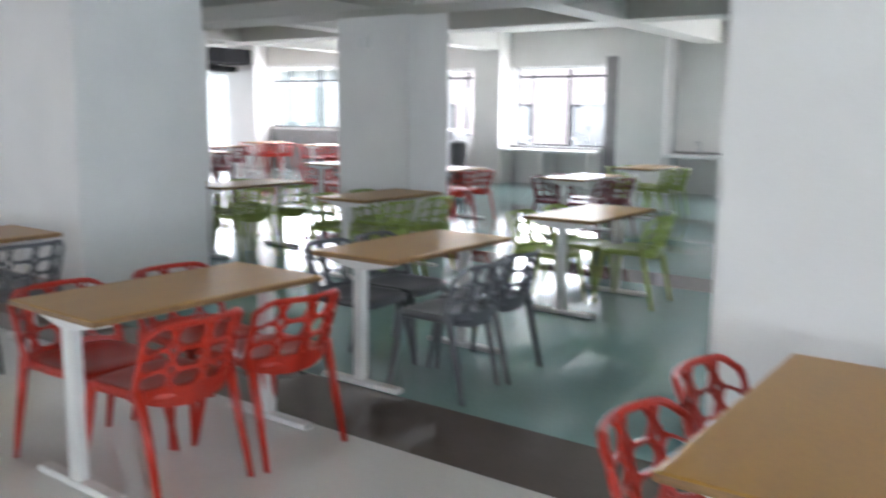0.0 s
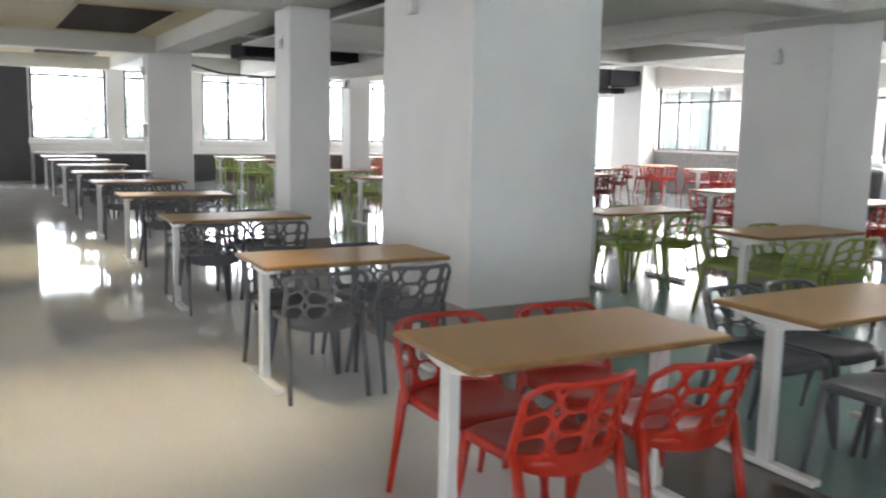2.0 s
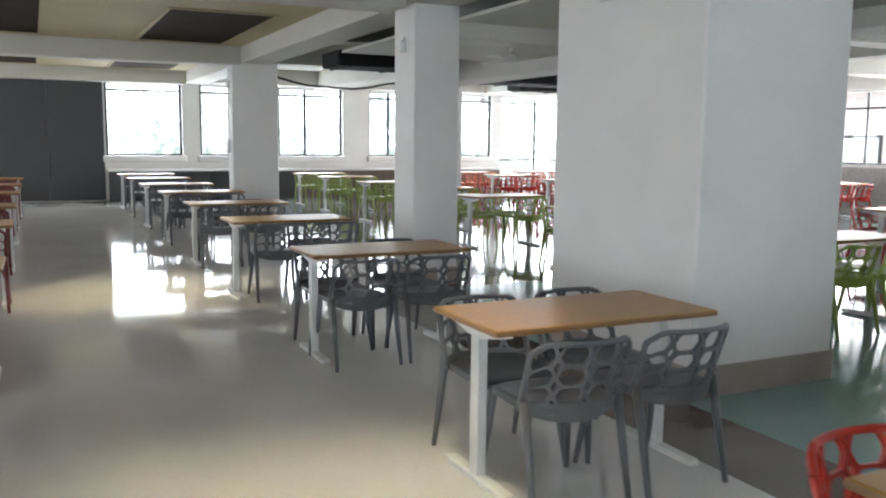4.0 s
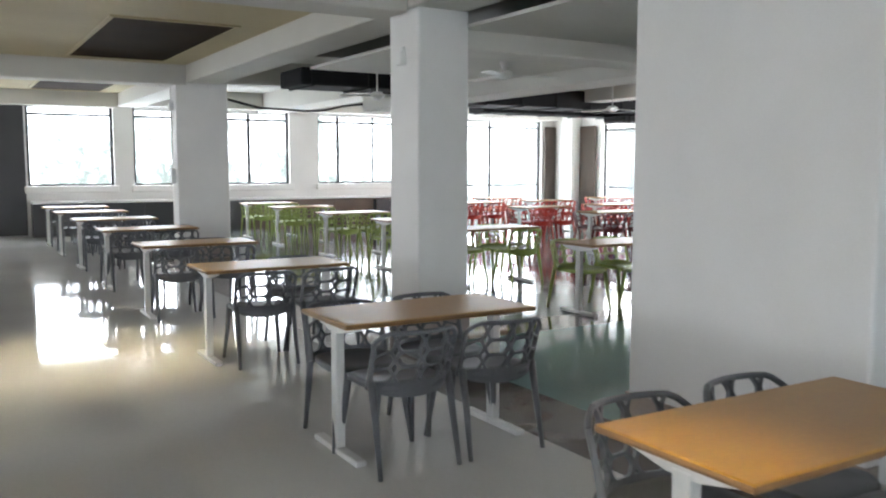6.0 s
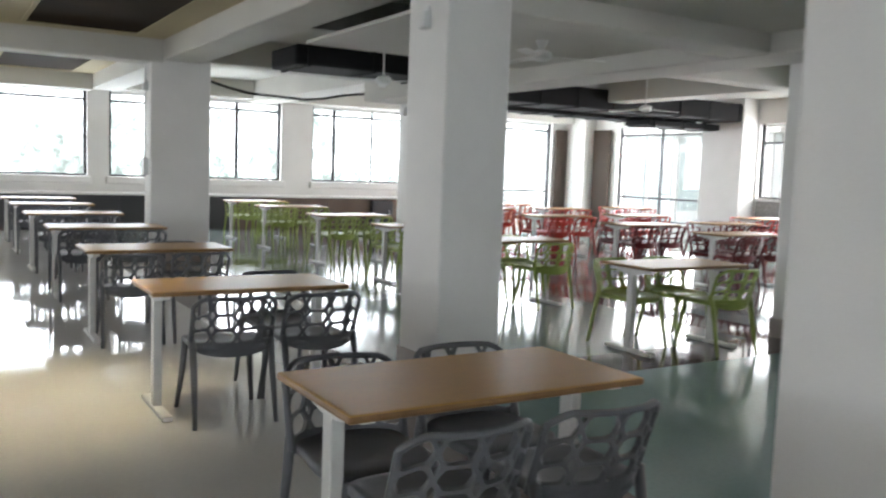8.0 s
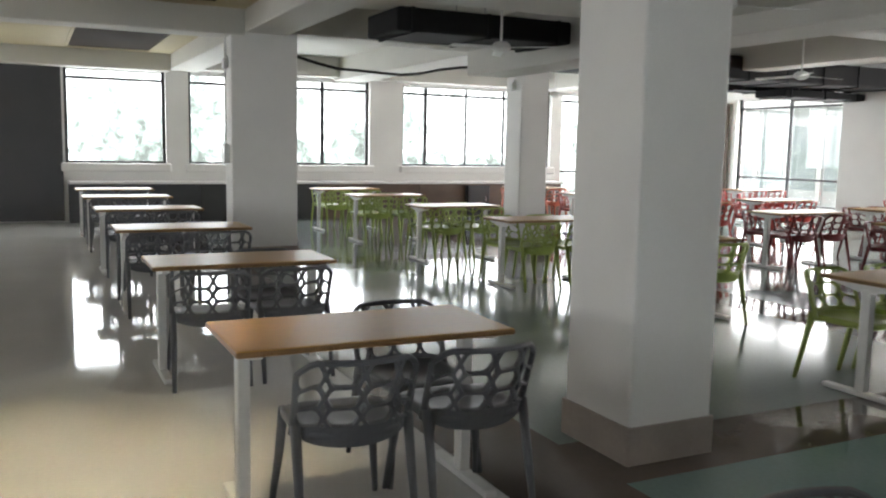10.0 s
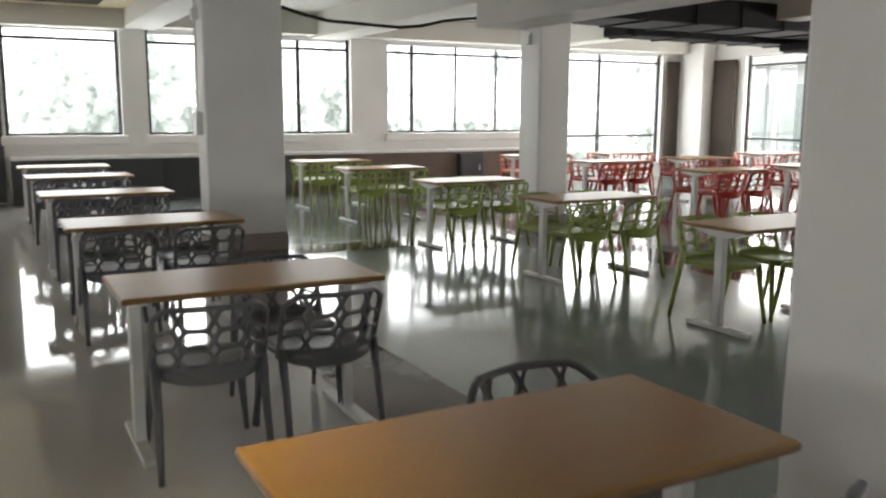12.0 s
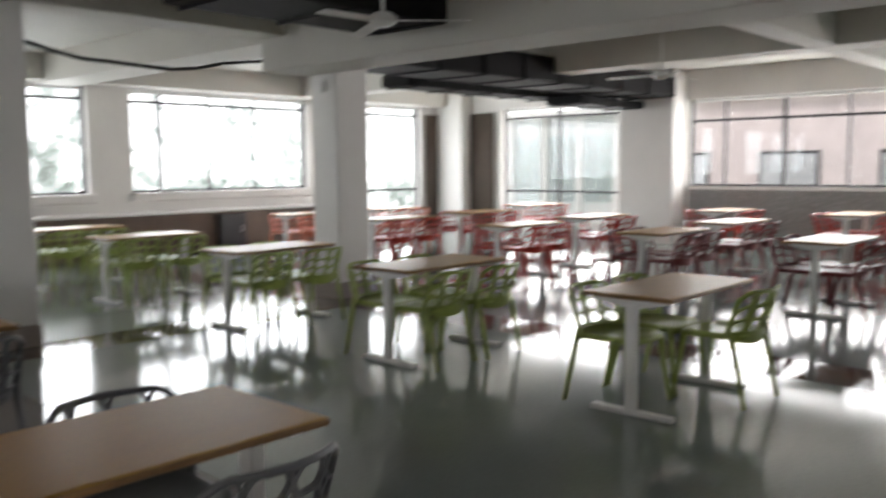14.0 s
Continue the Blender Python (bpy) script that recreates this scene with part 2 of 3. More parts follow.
def window(axis, at, a0, a1, z0, z1, posts, transoms=(), deep=0.06):
    """A dark metal window with mullions at posts and rails at transoms."""
    w = empty("window", "dark metal framed window with clear panes", "window", "windows of the hall", "structure")

    def put(p, q, r0, r1, d, mat, name):
        lo, hi = ((at - d / 2, p, r0), (at + d / 2, q, r1)) if axis == "y" else ((p, at - d / 2, r0), (q, at + d / 2, r1))
        return part(name, box(lo, hi, 0.004 if mat is FRAME else 0), mat, w)
    fw = 0.06
    for p, q, r0, r1 in ((a0, a0 + fw, z0, z1), (a1 - fw, a1, z0, z1), (a0 + fw, a1 - fw, z0, z0 + 0.04)):
        put(p, q, r0, r1, deep, FRAME, "window_frame")
    put(a0 + fw, a1 - fw, z1 - fw, z1, deep, WHITE, "head_frame")
    for i, c in enumerate(posts):
        h = 0.036 if i == 0 else 0.02
        put(c - h, c + h, z0 + 0.04, z1 - fw, deep * 0.9, FRAME, "mullion")
    for zt in transoms:
        put(a0 + fw, a1 - fw, zt - 0.024, zt + 0.024, deep * 0.8, FRAME, "transom")
    g = put(a0 + fw, a1 - fw, z0 + 0.04, z1 - fw, 0.008, GLASS, "pane")
    g.visible_shadow = False
    return w


FAR_OPEN = [(-6.5, -5.0, 1.1, 2.88), (-4.4, -2.6, 1.1, 2.88), (-1.9, 0.1, 1.1, 2.88), (2.75, 4.55, 1.1, 2.88), (4.98, 6.6, 1.1, 2.88), (7.0, 8.77, 1.1, 2.88), (9.54, 13.4, 1.1, 2.88), (13.7, 16.75, 0.35, 2.88)]
wall("wall_far", "y", X_FAR, -0.3, Y_LEFT, Y_RIGHT, FAR_OPEN)
FAR_POSTS = [[-5.75], [-3.5], [-0.9], [], [], [7.74], [10.14, 11.16, 12.15], [14.95]]
for (a, b, z0, z1), posts in zip(FAR_OPEN, FAR_POSTS):
    window("y", X_FAR - 0.14, a, b, z0, z1, posts, (2.68,) if z0 > 1 else (2.68, 0.99))
RIGHT_OPEN = [(-21.57, -18.27, 0.35, 2.8), (-17.0, -11.4, 1.1, 2.75), (-11.05, -9.92, 1.0, 2.55), (-9.1, -6.85, 0.84, 2.55), (-3.9, -1.5, 0.95, 2.5)]
wall("wall_right", "x", Y_RIGHT, 0.3, X_FAR - 0.3, X_BACK, RIGHT_OPEN)
RIGHT_POSTS = [[-20.05], [-15.2, -16.3, -14.1, -12.95], [-10.45], [-7.78, -8.7], [-2.7]]
for (a, b, z0, z1), posts in zip(RIGHT_OPEN, RIGHT_POSTS):
    window("x", Y_RIGHT + 0.14, a, b, z0, z1, posts, (2.58, 0.95) if z0 < 0.5 else (2.34,))
# Back wall is unseen; these windows are added to throw cool light forward.
BACK_ADDED = [(-6.0, -3.2, 1.0, 2.8), (-2.4, 0.8, 1.0, 2.8), (1.5, 4.3, 1.0, 2.8)]
wall("wall_back", "y", X_BACK, 0.3, Y_LEFT, Y_RIGHT, BACK_ADDED)
for a, b, z0, z1 in BACK_ADDED:
    window("y", X_BACK + 0.14, a, b, z0, z1, [a + (b - a) / 3, b - (b - a) / 3], (2.6,))
# Left wall is out of view; its windows are added to brighten column faces.
LEFT_ADDED = [(-20, -17, 1.0, 2.8), (-14, -11, 1.0, 2.8), (-8, -5, 1.0, 2.8), (-2.5, 0.5, 1.0, 2.8), (3, 6, 1.0, 2.8)]
wall("wall_left", "x", Y_LEFT, -0.3, X_FAR - 0.3, X_BACK, LEFT_ADDED)
for a, b, z0, z1 in LEFT_ADDED:
    window("x", Y_LEFT - 0.14, a, b, z0, z1, [a + (b - a) / 3, b - (b - a) / 3], (2.6,))

# ---- outside ----
structure("ground", box((-150, -150, -4.3), (150, 150, -4.0)), material("grass_ground", (0.1, 0.13, 0.05), 0.9, scale=0.3, grain=3), "grassy ground below the building", "ground")


def backdrop_material():
    """Hazy bright sky with pale tree masses in its lower part."""
    m = bpy.data.materials.new("hazy_distance")
    m.use_nodes = True
    t = m.node_tree
    t.nodes.remove(t.nodes["Principled BSDF"])
    co = t.nodes.new("ShaderNodeTexCoord").outputs["Object"]
    big, leaf = t.nodes.new("ShaderNodeTexNoise"), t.nodes.new("ShaderNodeTexNoise")
    for n, sc, det in ((big, 0.35, 3), (leaf, 2.6, 8)):
        n.inputs["Scale"].default_value, n.inputs["Detail"].default_value = sc, det
        t.links.new(co, n.inputs["Vector"])
    leaf.inputs["Roughness"].default_value, leaf.inputs["Distortion"].default_value = 0.68, 0.35
    sep = t.nodes.new("ShaderNodeSeparateXYZ")
    t.links.new(co, sep.inputs[0])
    h = t.nodes.new("ShaderNodeMapRange")
    h.inputs["From Min"].default_value, h.inputs["From Max"].default_value = 0.6, 4.4
    h.inputs["To Min"].default_value, h.inputs["To Max"].default_value = 0.16, -0.26
    t.links.new(sep.outputs[2], h.inputs[0])
    add = t.nodes.new("ShaderNodeMath")
    add.operation = "MULTIPLY_ADD"
    add.inputs[1].default_value = 1.0
    t.links.new(big.outputs[0], add.inputs[0])
    t.links.new(h.outputs[0], add.inputs[2])
    mul = t.nodes.new("ShaderNodeMath")
    mul.operation = "ADD"
    sub = t.nodes.new("ShaderNodeMath")
    sub.operation = "MULTIPLY_ADD"
    sub.inputs[1].default_value, sub.inputs[2].default_value = 1.7, -0.85
    t.links.new(leaf.outputs[0], sub.inputs[0])
    t.links.new(add.outputs[0], mul.inputs[0])
    t.links.new(sub.outputs[0], mul.inputs[1])
    ramp = t.nodes.new("ShaderNodeValToRGB")
    e = ramp.color_ramp.elements
    e[0].position, e[0].color = 0.38, (1.0, 1.0, 1.0, 1)
    e[1].position, e[1].color = 0.8, (0.14, 0.16, 0.145, 1)
    mid = e.new(0.55)
    mid.color = (0.34, 0.375, 0.355, 1)
    t.links.new(mul.outputs[0], ramp.inputs[0])
    em = t.nodes.new("ShaderNodeEmission")
    em.inputs[1].default_value = 5.0
    t.links.new(ramp.outputs[0], em.inputs[0])
    t.links.new(em.outputs[0], t.nodes["Material Output"].inputs[0])
    return m


DISTANCE = backdrop_material()
for lo, hi in (((-37, -30, -4), (-36.8, 46, 16)), ((-37, 31, -4), (26, 31.2, 16)), ((20, -30, -4), (20.2, 46, 16)), ((-37, -21.2, -4), (26, -21, 16))):
    structure("backdrop", box(lo, hi), DISTANCE, "bright hazy sky and pale trees in the distance", "backdrop")
# a neighbouring building across from the right-hand windows
house = empty("neighbour_building", "pale pink rendered building across the yard", "building")
GLAZE = material("blue_grey_glazing", (0.4, 0.44, 0.45), 0.25, second=(0.3, 0.36, 0.34), scale=1.2)
PINK = material("pink_render", (0.8, 0.68, 0.66), 0.8, scale=1.5)
part("wall", box((-24.0, 28.0, -4), (4, 30.5, 3.5)), PINK, house)
part("roof", box((-24.3, 27.6, 3.5), (4.3, 30.8, 3.72)), WALL, house)
for k in range(8):
    w = part("window", box((-23.2 + 3.4 * k, 27.93, 0.4), (-21.4 + 3.4 * k, 27.99, 1.9)), FRAME, house)
    part("pane", box((-23.1 + 3.4 * k, 27.915, 0.5), (-21.5 + 3.4 * k, 27.935, 1.8)), STEEL, w)
annex = empty("glazed_annex", "pale grey annex with tall glazed panels", "building")
PALE = material("pale_grey_render", (0.62, 0.64, 0.63), 0.7, scale=0.8)
part("wall", box((-34.5, 28.4, -4), (-24.6, 30.5, 3.3)), PALE, annex)
part("roof", box((-34.7, 28.0, 3.3), (-24.4, 30.8, 3.5)), WALL, annex)
for k in range(7):
    part("pilaster", box((-34.4 + 1.55 * k, 28.3, -4), (-34.2 + 1.55 * k, 28.4, 3.3)), WALL, annex)
for k in range(6):
    part("pane", box((-34.1 + 1.55 * k, 28.37, 0.2), (-32.95 + 1.55 * k, 28.395, 2.6)), GLAZE, annex, "blue-grey glazed panel")

# ---- light of the sky in the window openings; left and back are added fill ----
SKY_W = 24
# Fill added from the left, behind the added windows.
for a, b, z0, z1 in LEFT_ADDED:
    lamp("left_fill", "AREA", look(((a + b) / 2, Y_LEFT - 0.25, (z0 + z1) / 2), ((a + b) / 2, 0, (z0 + z1) / 2)), 11 * (b - a) * (z1 - z0), (0.98, 0.98, 1), size=b - a, size_y=z1 - z0)
for a, b, z0, z1 in FAR_OPEN:
    lamp("skylight_far", "AREA", look((X_FAR - 0.25, (a + b) / 2, (z0 + z1) / 2), (0, (a + b) / 2, (z0 + z1) / 2)), SKY_W * (b - a) * (z1 - z0), (0.95, 0.98, 1), size=b - a, size_y=z1 - z0)
for a, b, z0, z1 in RIGHT_OPEN:
    lamp("skylight_right", "AREA", look(((a + b) / 2, Y_RIGHT + 0.25, (z0 + z1) / 2), ((a + b) / 2, 0, (z0 + z1) / 2)), (36 if a < -12 else 48) * (b - a) * (z1 - z0), (1, 0.97, 0.95), size=b - a, size_y=z1 - z0)
# Cool fill added from behind, for faces turned to +x.
for a, b, z0, z1 in BACK_ADDED:
    lamp("back_fill", "AREA", look((X_BACK + 0.25, (a + b) / 2, (z0 + z1) / 2), (0, (a + b) / 2, (z0 + z1) / 2)), 22 * (b - a) * (z1 - z0), (0.82, 0.94, 1), size=b - a, size_y=z1 - z0)


# ---- tables ----
def make_table():
    """Origin on the floor under the near left corner; the top runs to +y and back to -x."""
    t = empty("dining_table", "oak laminate dining table on two white metal legs", "table", "dining tables")
    W, D, H = 1.18, 0.6, 0.745
    bm = box((-D, 0, H - 0.028), (0, W, H), 0.012, 2)
    for fc in bm.faces:
        if abs(fc.normal.z) < 0.4:
            fc.material_index = 1
    part("tabletop", bm, [WOOD, EDGE], t)
    for y in (0.09, W - 0.09):
        leg = part("leg", box((-D / 2 - 0.035, y - 0.025, 0.035), (-D / 2 + 0.035, y + 0.025, H - 0.066), 0.006, 2), WHITE, t, "white painted metal leg")
        part("foot", box((-D + 0.03, y - 0.03, 0.004), (-0.02, y + 0.03, 0.036), 0.008, 2), WHITE, leg)
        bm = bmesh.new()
        prof = [(-D + 0.05, H - 0.03), (-D + 0.05, H - 0.045), (-D / 2 - 0.06, H - 0.085), (-D / 2 + 0.06, H - 0.085), (-0.05, H - 0.045), (-0.05, H - 0.03)]
        f0 = bm.faces.new([bm.verts.new((px, y - 0.022, pz)) for px, pz in prof])
        ex = bmesh.ops.extrude_face_region(bm, geom=[f0])
        bmesh.ops.translate(bm, vec=(0, 0.044, 0), verts=[v for v in ex["geom"] if isinstance(v, bmesh.types.BMVert)])
        part("bracket", bm, WHITE, leg)
    return t


# ---- chairs ----
def back_point(u, v):
    """A point of the curved backrest: u across -1..1, v up 0..1; the chair faces -x."""
    half = 0.226 + 0.006 * v
    y = half * math.sin(u * 1.15) / math.sin(1.15)
    x = 0.215 + 0.085 * v - 0.10 * (1 - math.cos(u * 1.15)) / (1 - math.cos(1.15))
    top = 0.296 - 0.05 * max(0.0, abs(u) - 0.68) / 0.32
    return Vector((x, y, 0.43 + v * top))


def add_cell(bm, pts, rib, thick=0.0095):
    """One cell of the pierced back between two curved faces; its hole has rounded corners."""
    su, sv, n = 0.27, 0.31, len(pts)
    cu, cv = sum(p[0] for p in pts) / n, sum(p[1] for p in pts) / n
    reach = 9.0
    outer = []
    for p, q in zip(pts, pts[1:] + pts[:1]):
        ex, ey = (q[0] - p[0]) * su, (q[1] - p[1]) * sv
        reach = min(reach, abs(ex * (cv - p[1]) * sv - ey * (cu - p[0]) * su) / math.hypot(ex, ey))
        outer += [(p[0] + (q[0] - p[0]) * k / 4, p[1] + (q[1] - p[1]) * k / 4) for k in range(4)]
    k = 1 - rib / reach
    rings = []
    if k > 0.15:
        hole = [(cu + (u - cu) * k, cv + (v - cv) * k) for u, v in outer]
        m = len(hole)
        for _ in range(1):
            hole = [tuple(0.5 * hole[i][c] + 0.25 * (hole[i - 1][c] + hole[(i + 1) % m][c]) for c in (0, 1)) for i in range(m)]
    else:
        hole = None
    for side in (-1, 1):
        for loop in (outer, hole):
            ring = []
            for u, v in loop or ():
                p = back_point(u, v)
                nrm = (back_point(u + 0.01, v) - p).cross(back_point(u, v + 0.01) - p).normalized()
                ring.append(bm.verts.new(p + nrm * thick * side))
            rings.append(ring)
    o0, i0, o1, i1 = rings
    if not hole:
        bm.faces.new(o0)
        bm.faces.new(o1[::-1])
        return
    for a in range(len(o0)):
        b = (a + 1) % len(o0)
        bm.faces.new((o0[a], o0[b], i0[b], i0[a]))
        bm.faces.new((o1[b], o1[a], i1[a], i1[b]))
        bm.faces.new((i0[a], i0[b], i1[b], i1[a]))


def lattice():
    """Rows of flat-topped hexagonal holes with small diamonds between, bent to the back's curve."""
    bm = bmesh.new()
    n, a, f = 4, 0.25, 0.165
    lines = [0.13, 0.40, 0.68, 1.0]
    mids = [(p + q) / 2 for p, q in zip(lines, lines[1:])]
    for c in range(n):
        uc = -1 + a * (2 * c + 1)
        for r in range(3):
            v0, v1, vm = lines[r], lines[r + 1], mids[r]
            add_cell(bm, [(uc - a, vm), (uc - f, v0), (uc + f, v0), (uc + a, vm), (uc + f, v1), (uc - f, v1)], 0.0058)
    g = a - f
    for c in range(n + 1):
        ub = -1 + 2 * a * c
        lo, hi = max(-1, ub - g), min(1, ub + g)
        inner = 0 < c < n
        for r in range(4):
            vb = lines[r]
            down = [(ub, mids[r - 1])] if r else []
            up = [(ub, mids[r])] if r < 3 else []
            ends = [(hi, vb)] if hi > ub else []
            starts = [(lo, vb)] if lo < ub else []
            if not down and not inner:
                down = [(ub, vb)]
            if not up and not inner:
                up = [(ub, vb)]
            add_cell(bm, down + ends + up + starts, 0.0068)
    bmesh.ops.remove_doubles(bm, verts=bm.verts, dist=0.0004)
    # solid apron below the holes, deepest in the middle
    prev = None
    for i in range(17):
        u = -1 + i / 8
        p, q = back_point(u, -0.02 - 0.14 * (1 - u * u)), back_point(u, 0.14)
        t = Vector((0.0095, 0, 0))
        cur = [bm.verts.new(w) for w in (p - t, p + t, q + t, q - t)]
        if prev:
            for k in range(4):
                bm.faces.new((prev[k], prev[(k + 1) % 4], cur[(k + 1) % 4], cur[k]))
        else:
            bm.faces.new(cur)
        prev = cur
    bm.faces.new(prev[::-1])
    add_tube(bm, [back_point(-1 + i / 8, 1.0) for i in range(17)], 0.0125, 8)
    for sd in (-1, 1):
        add_tube(bm, [back_point(sd, v / 5) for v in range(6)], [0.018, 0.016, 0.014, 0.013, 0.0125, 0.0125], 8)
    return bm


def seat_mesh():
    bm = bmesh.new()
    n, rings = 28, [(0.0, 0.438), (0.5, 0.44), (0.8, 0.447), (0.95, 0.455), (1.0, 0.449), (1.0, 0.42), (0.93, 0.412)]
    prev = None
    for k, (s, z) in enumerate(rings):
        if s == 0:
            prev = [bm.verts.new((-0.01, 0, z))]
            continue
        ring = []
        for i in range(n):
            a = 2 * math.pi * i / n
            ex = 2 / 4.2
            cx, sy = math.cos(a), math.sin(a)
            x = 0.225 * s * math.copysign(abs(cx) ** ex, cx)
            y = (0.215 + 0.012 * (-cx)) * s * math.copysign(abs(sy) ** ex, sy)
            ring.append(bm.verts.new((x - 0.01, y, z - (0.012 * (cx < -0.6) if s > 0.9 else 0))))
        for i in range(n):
            j = (i + 1) % n
            bm.faces.new((prev[0], ring[i], ring[j]) if len(prev) == 1 else (prev[i], ring[i], ring[j], prev[j]))
        prev = ring
    bm.faces.new(prev)
    return bm


def make_chair(mat, colour, group):
    c = empty("dining_chair", f"{colour} moulded plastic chair with a honeycomb back", "chair", group)
    part("seat", seat_mesh(), mat, c, smooth=True)
    part("backrest", lattice(), mat, c, "backrest pierced with rounded hexagonal holes")
    for sx, sy in ((-1, -1), (-1, 1), (1, -1), (1, 1)):
        top, knee = ((0.142, 0.222, 0.47), (0.19, 0.222, 0.27)) if sx > 0 else ((-0.19, 0.19, 0.436), (-0.212, 0.202, 0.25))
        bm = add_tube(bmesh.new(), [(top[0], sy * top[1], top[2]), (knee[0], sy * knee[1], knee[2]), (sx * 0.25, sy * 0.228, 0.0)], [0.022, 0.019, 0.013], 8)
        part("leg", bm, mat, c, smooth=True)
    return c


CHAIRS = {"red": make_chair(RED, "bright red", "red chairs"), "grey": make_chair(GREY, "dark grey", "grey chairs"), "green": make_chair(GREEN, "lime green", "green chairs"), "maroon": make_chair(MAROON, "dark maroon", "maroon chairs"), "orange": make_chair(ORANGE, "faded orange", "orange chairs")}
TABLE = make_table()
used = set()
rng = random.Random(4)


def place(thing, key, m):
    """The first one is the original, the rest are copies."""
    if key in used:
        return copy_thing(thing, m)
    used.add(key)
    thing.matrix_world = m
    return thing


def table_set(x, y, colour, near=(0, 1), far=(0, 1), jitter=0.02, out=0.0, along=0.0, spread=(0.32, 0.87)):
    place(TABLE, "table", pose(x, y, 0, 0, 0, rng.uniform(-0.6, 0.6)))
    for k in near:
        place(CHAIRS[colour], colour, pose(x - 0.06 + out + rng.uniform(-jitter, jitter), y + along + spread[k] + rng.uniform(-jitter, jitter), 0, 0, 0, rng.uniform(-4, 4)))
    for k in far:
        place(CHAIRS[colour], colour, pose(x - 0.54 + rng.uniform(-jitter, jitter), y + along + spread[k] + rng.uniform(-jitter, jitter), 0, 0, 0, 180 + rng.uniform(-4, 4)))


ROW_A = [0.82, -1.89, -4.1, -6.54, -9.08, -11.39, -13.77, -16.15, -18.5, -20.5]
for i, x in enumerate(ROW_A):
    table_set(x, 2.78, "red" if i < 2 else "grey", along=0.09 if i == 4 else 0.0, far=(1,) if i in (4, 5) else (0, 1))
table_set(-1.86, 4.45, "grey", out=0.14, spread=(0.37, 0.81))
for x in (-4.05, -6.7, -9.42, -11.69, -14.2, -16.5, -18.8):
    table_set(x, -0.22, "red" if x > -5 else "maroon")
for x in (-1.8, -4.0, -5.9, -9.24, -11.66, -13.77, -15.95, -18.4, -20.3):
    table_set(x, 6.68, "green", near=(1,) if x > -3 or -12 < x < -9 else (0, 1))
for x in (-3.7, -5.8, -7.8):
    table_set(x, 10.3, "maroon" if x > -5 else "red")
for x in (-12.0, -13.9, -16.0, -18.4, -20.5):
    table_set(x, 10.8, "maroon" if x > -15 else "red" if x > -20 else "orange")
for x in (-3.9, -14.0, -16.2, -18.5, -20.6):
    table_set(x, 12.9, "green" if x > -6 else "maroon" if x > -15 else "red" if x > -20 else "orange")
for x in (-13.2, -15.3, -19.3):
    table_set(x, 15.6, "red")


# ---- ceiling services ----
def downlight(x, y, z):
    d = empty("ceiling_downlight", "small round recessed warm ceiling lamp", "ceiling light", "aisle downlights")
    bm = bmesh.new()
    bmesh.ops.create_cone(bm, cap_ends=True, segments=24, radius1=0.085, radius2=0.075, depth=0.016, matrix=pose(x, y, z - 0.008))
    part("rim", bm, WHITE, d)
    bm = bmesh.new()
    bmesh.ops.create_cone(bm, cap_ends=True, segments=24, radius1=0.06, radius2=0.06, depth=0.006, matrix=pose(x, y, z - 0.019))
    part("diffuser", bm, WARMGLOW, d, "glowing warm diffuser")
    lamp("downlight_lamp", "SPOT", look((x, y, z - 0.05), (x, y + 0.001, 0)), 330, (1, 0.83, 0.5), spot=radians(62), radius=0.14)


WARMGLOW = glow("warm_diffuser", (1, 0.82, 0.5), 6)
for x in (-4.4, -9.8):
    downlight(x, 2.1, 3.16)

# a bare tube lamp hung in the bay beside the aisle
def tube_light(x, y, z, energy):
    d = empty("tube_light", "bare cool white tube lamp hung below the ceiling", "tube light")
    part("tube", add_tube(bmesh.new(), [(x - 0.6, y, z), (x + 0.6, y, z)], 0.014, 10), COOLGLOW, d, "glowing white tube", smooth=True)
    part("batten", box((x - 0.62, y - 0.03, z + 0.02), (x + 0.62, y + 0.03, z + 0.06), 0.006), WHITE, d)
    for k in (-0.45, 0.45):
        part("hanger", add_tube(bmesh.new(), [(x + k, y, z + 0.06), (x + k, y, 2.745)], 0.006, 6), STEEL, d)
    lamp("tube_lamp", "POINT", pose(x, y, z - 0.03), energy, (0.88, 0.97, 1), radius=0.08)


COOLGLOW = glow("cool_diffuser", (0.85, 0.94, 1), 4)
tube_light(-2.6, 6.9, 2.66, 95)

RECESS = material("dark_slatted_panel", (0.045, 0.03, 0.02), 0.85, second=(0.032, 0.021, 0.014), scale=2, spec=0.05)


def ceiling_panel(x0, x1, y0, y1, z=3.16):
    p = empty("ceiling_panel", "dark brown panel set in the false ceiling", "ceiling panel", "dark ceiling panels")
    part("board", box((x0 + 0.05, y0 + 0.05, z - 0.012), (x1 - 0.05, y1 - 0.05, z)), RECESS, p)
    for lo, hi in (((x0, y0), (x1, y0 + 0.05)), ((x0, y1 - 0.05), (x1, y1)), ((x0, y0 + 0.05), (x0 + 0.05, y1 - 0.05)), ((x1 - 0.05, y0 + 0.05), (x1, y1 - 0.05))):
        part("trim", box((*lo, z - 0.02), (*hi, z)), CEILY, p)


for x0, x1, y0, y1 in ((-16.4, -12.6, 2.76, 4.2), (-16.4, -12.6, -0.2, 1.35), (-22.5, -18.2, 2.76, 4.2), (-22.5, -18.2, -0.2, 1.35), (-8.9, -5.4, 2.76, 4.2), (-8.9, -5.4, -0.2, 1.35)):
    ceiling_panel(x0, x1, y0, y1)


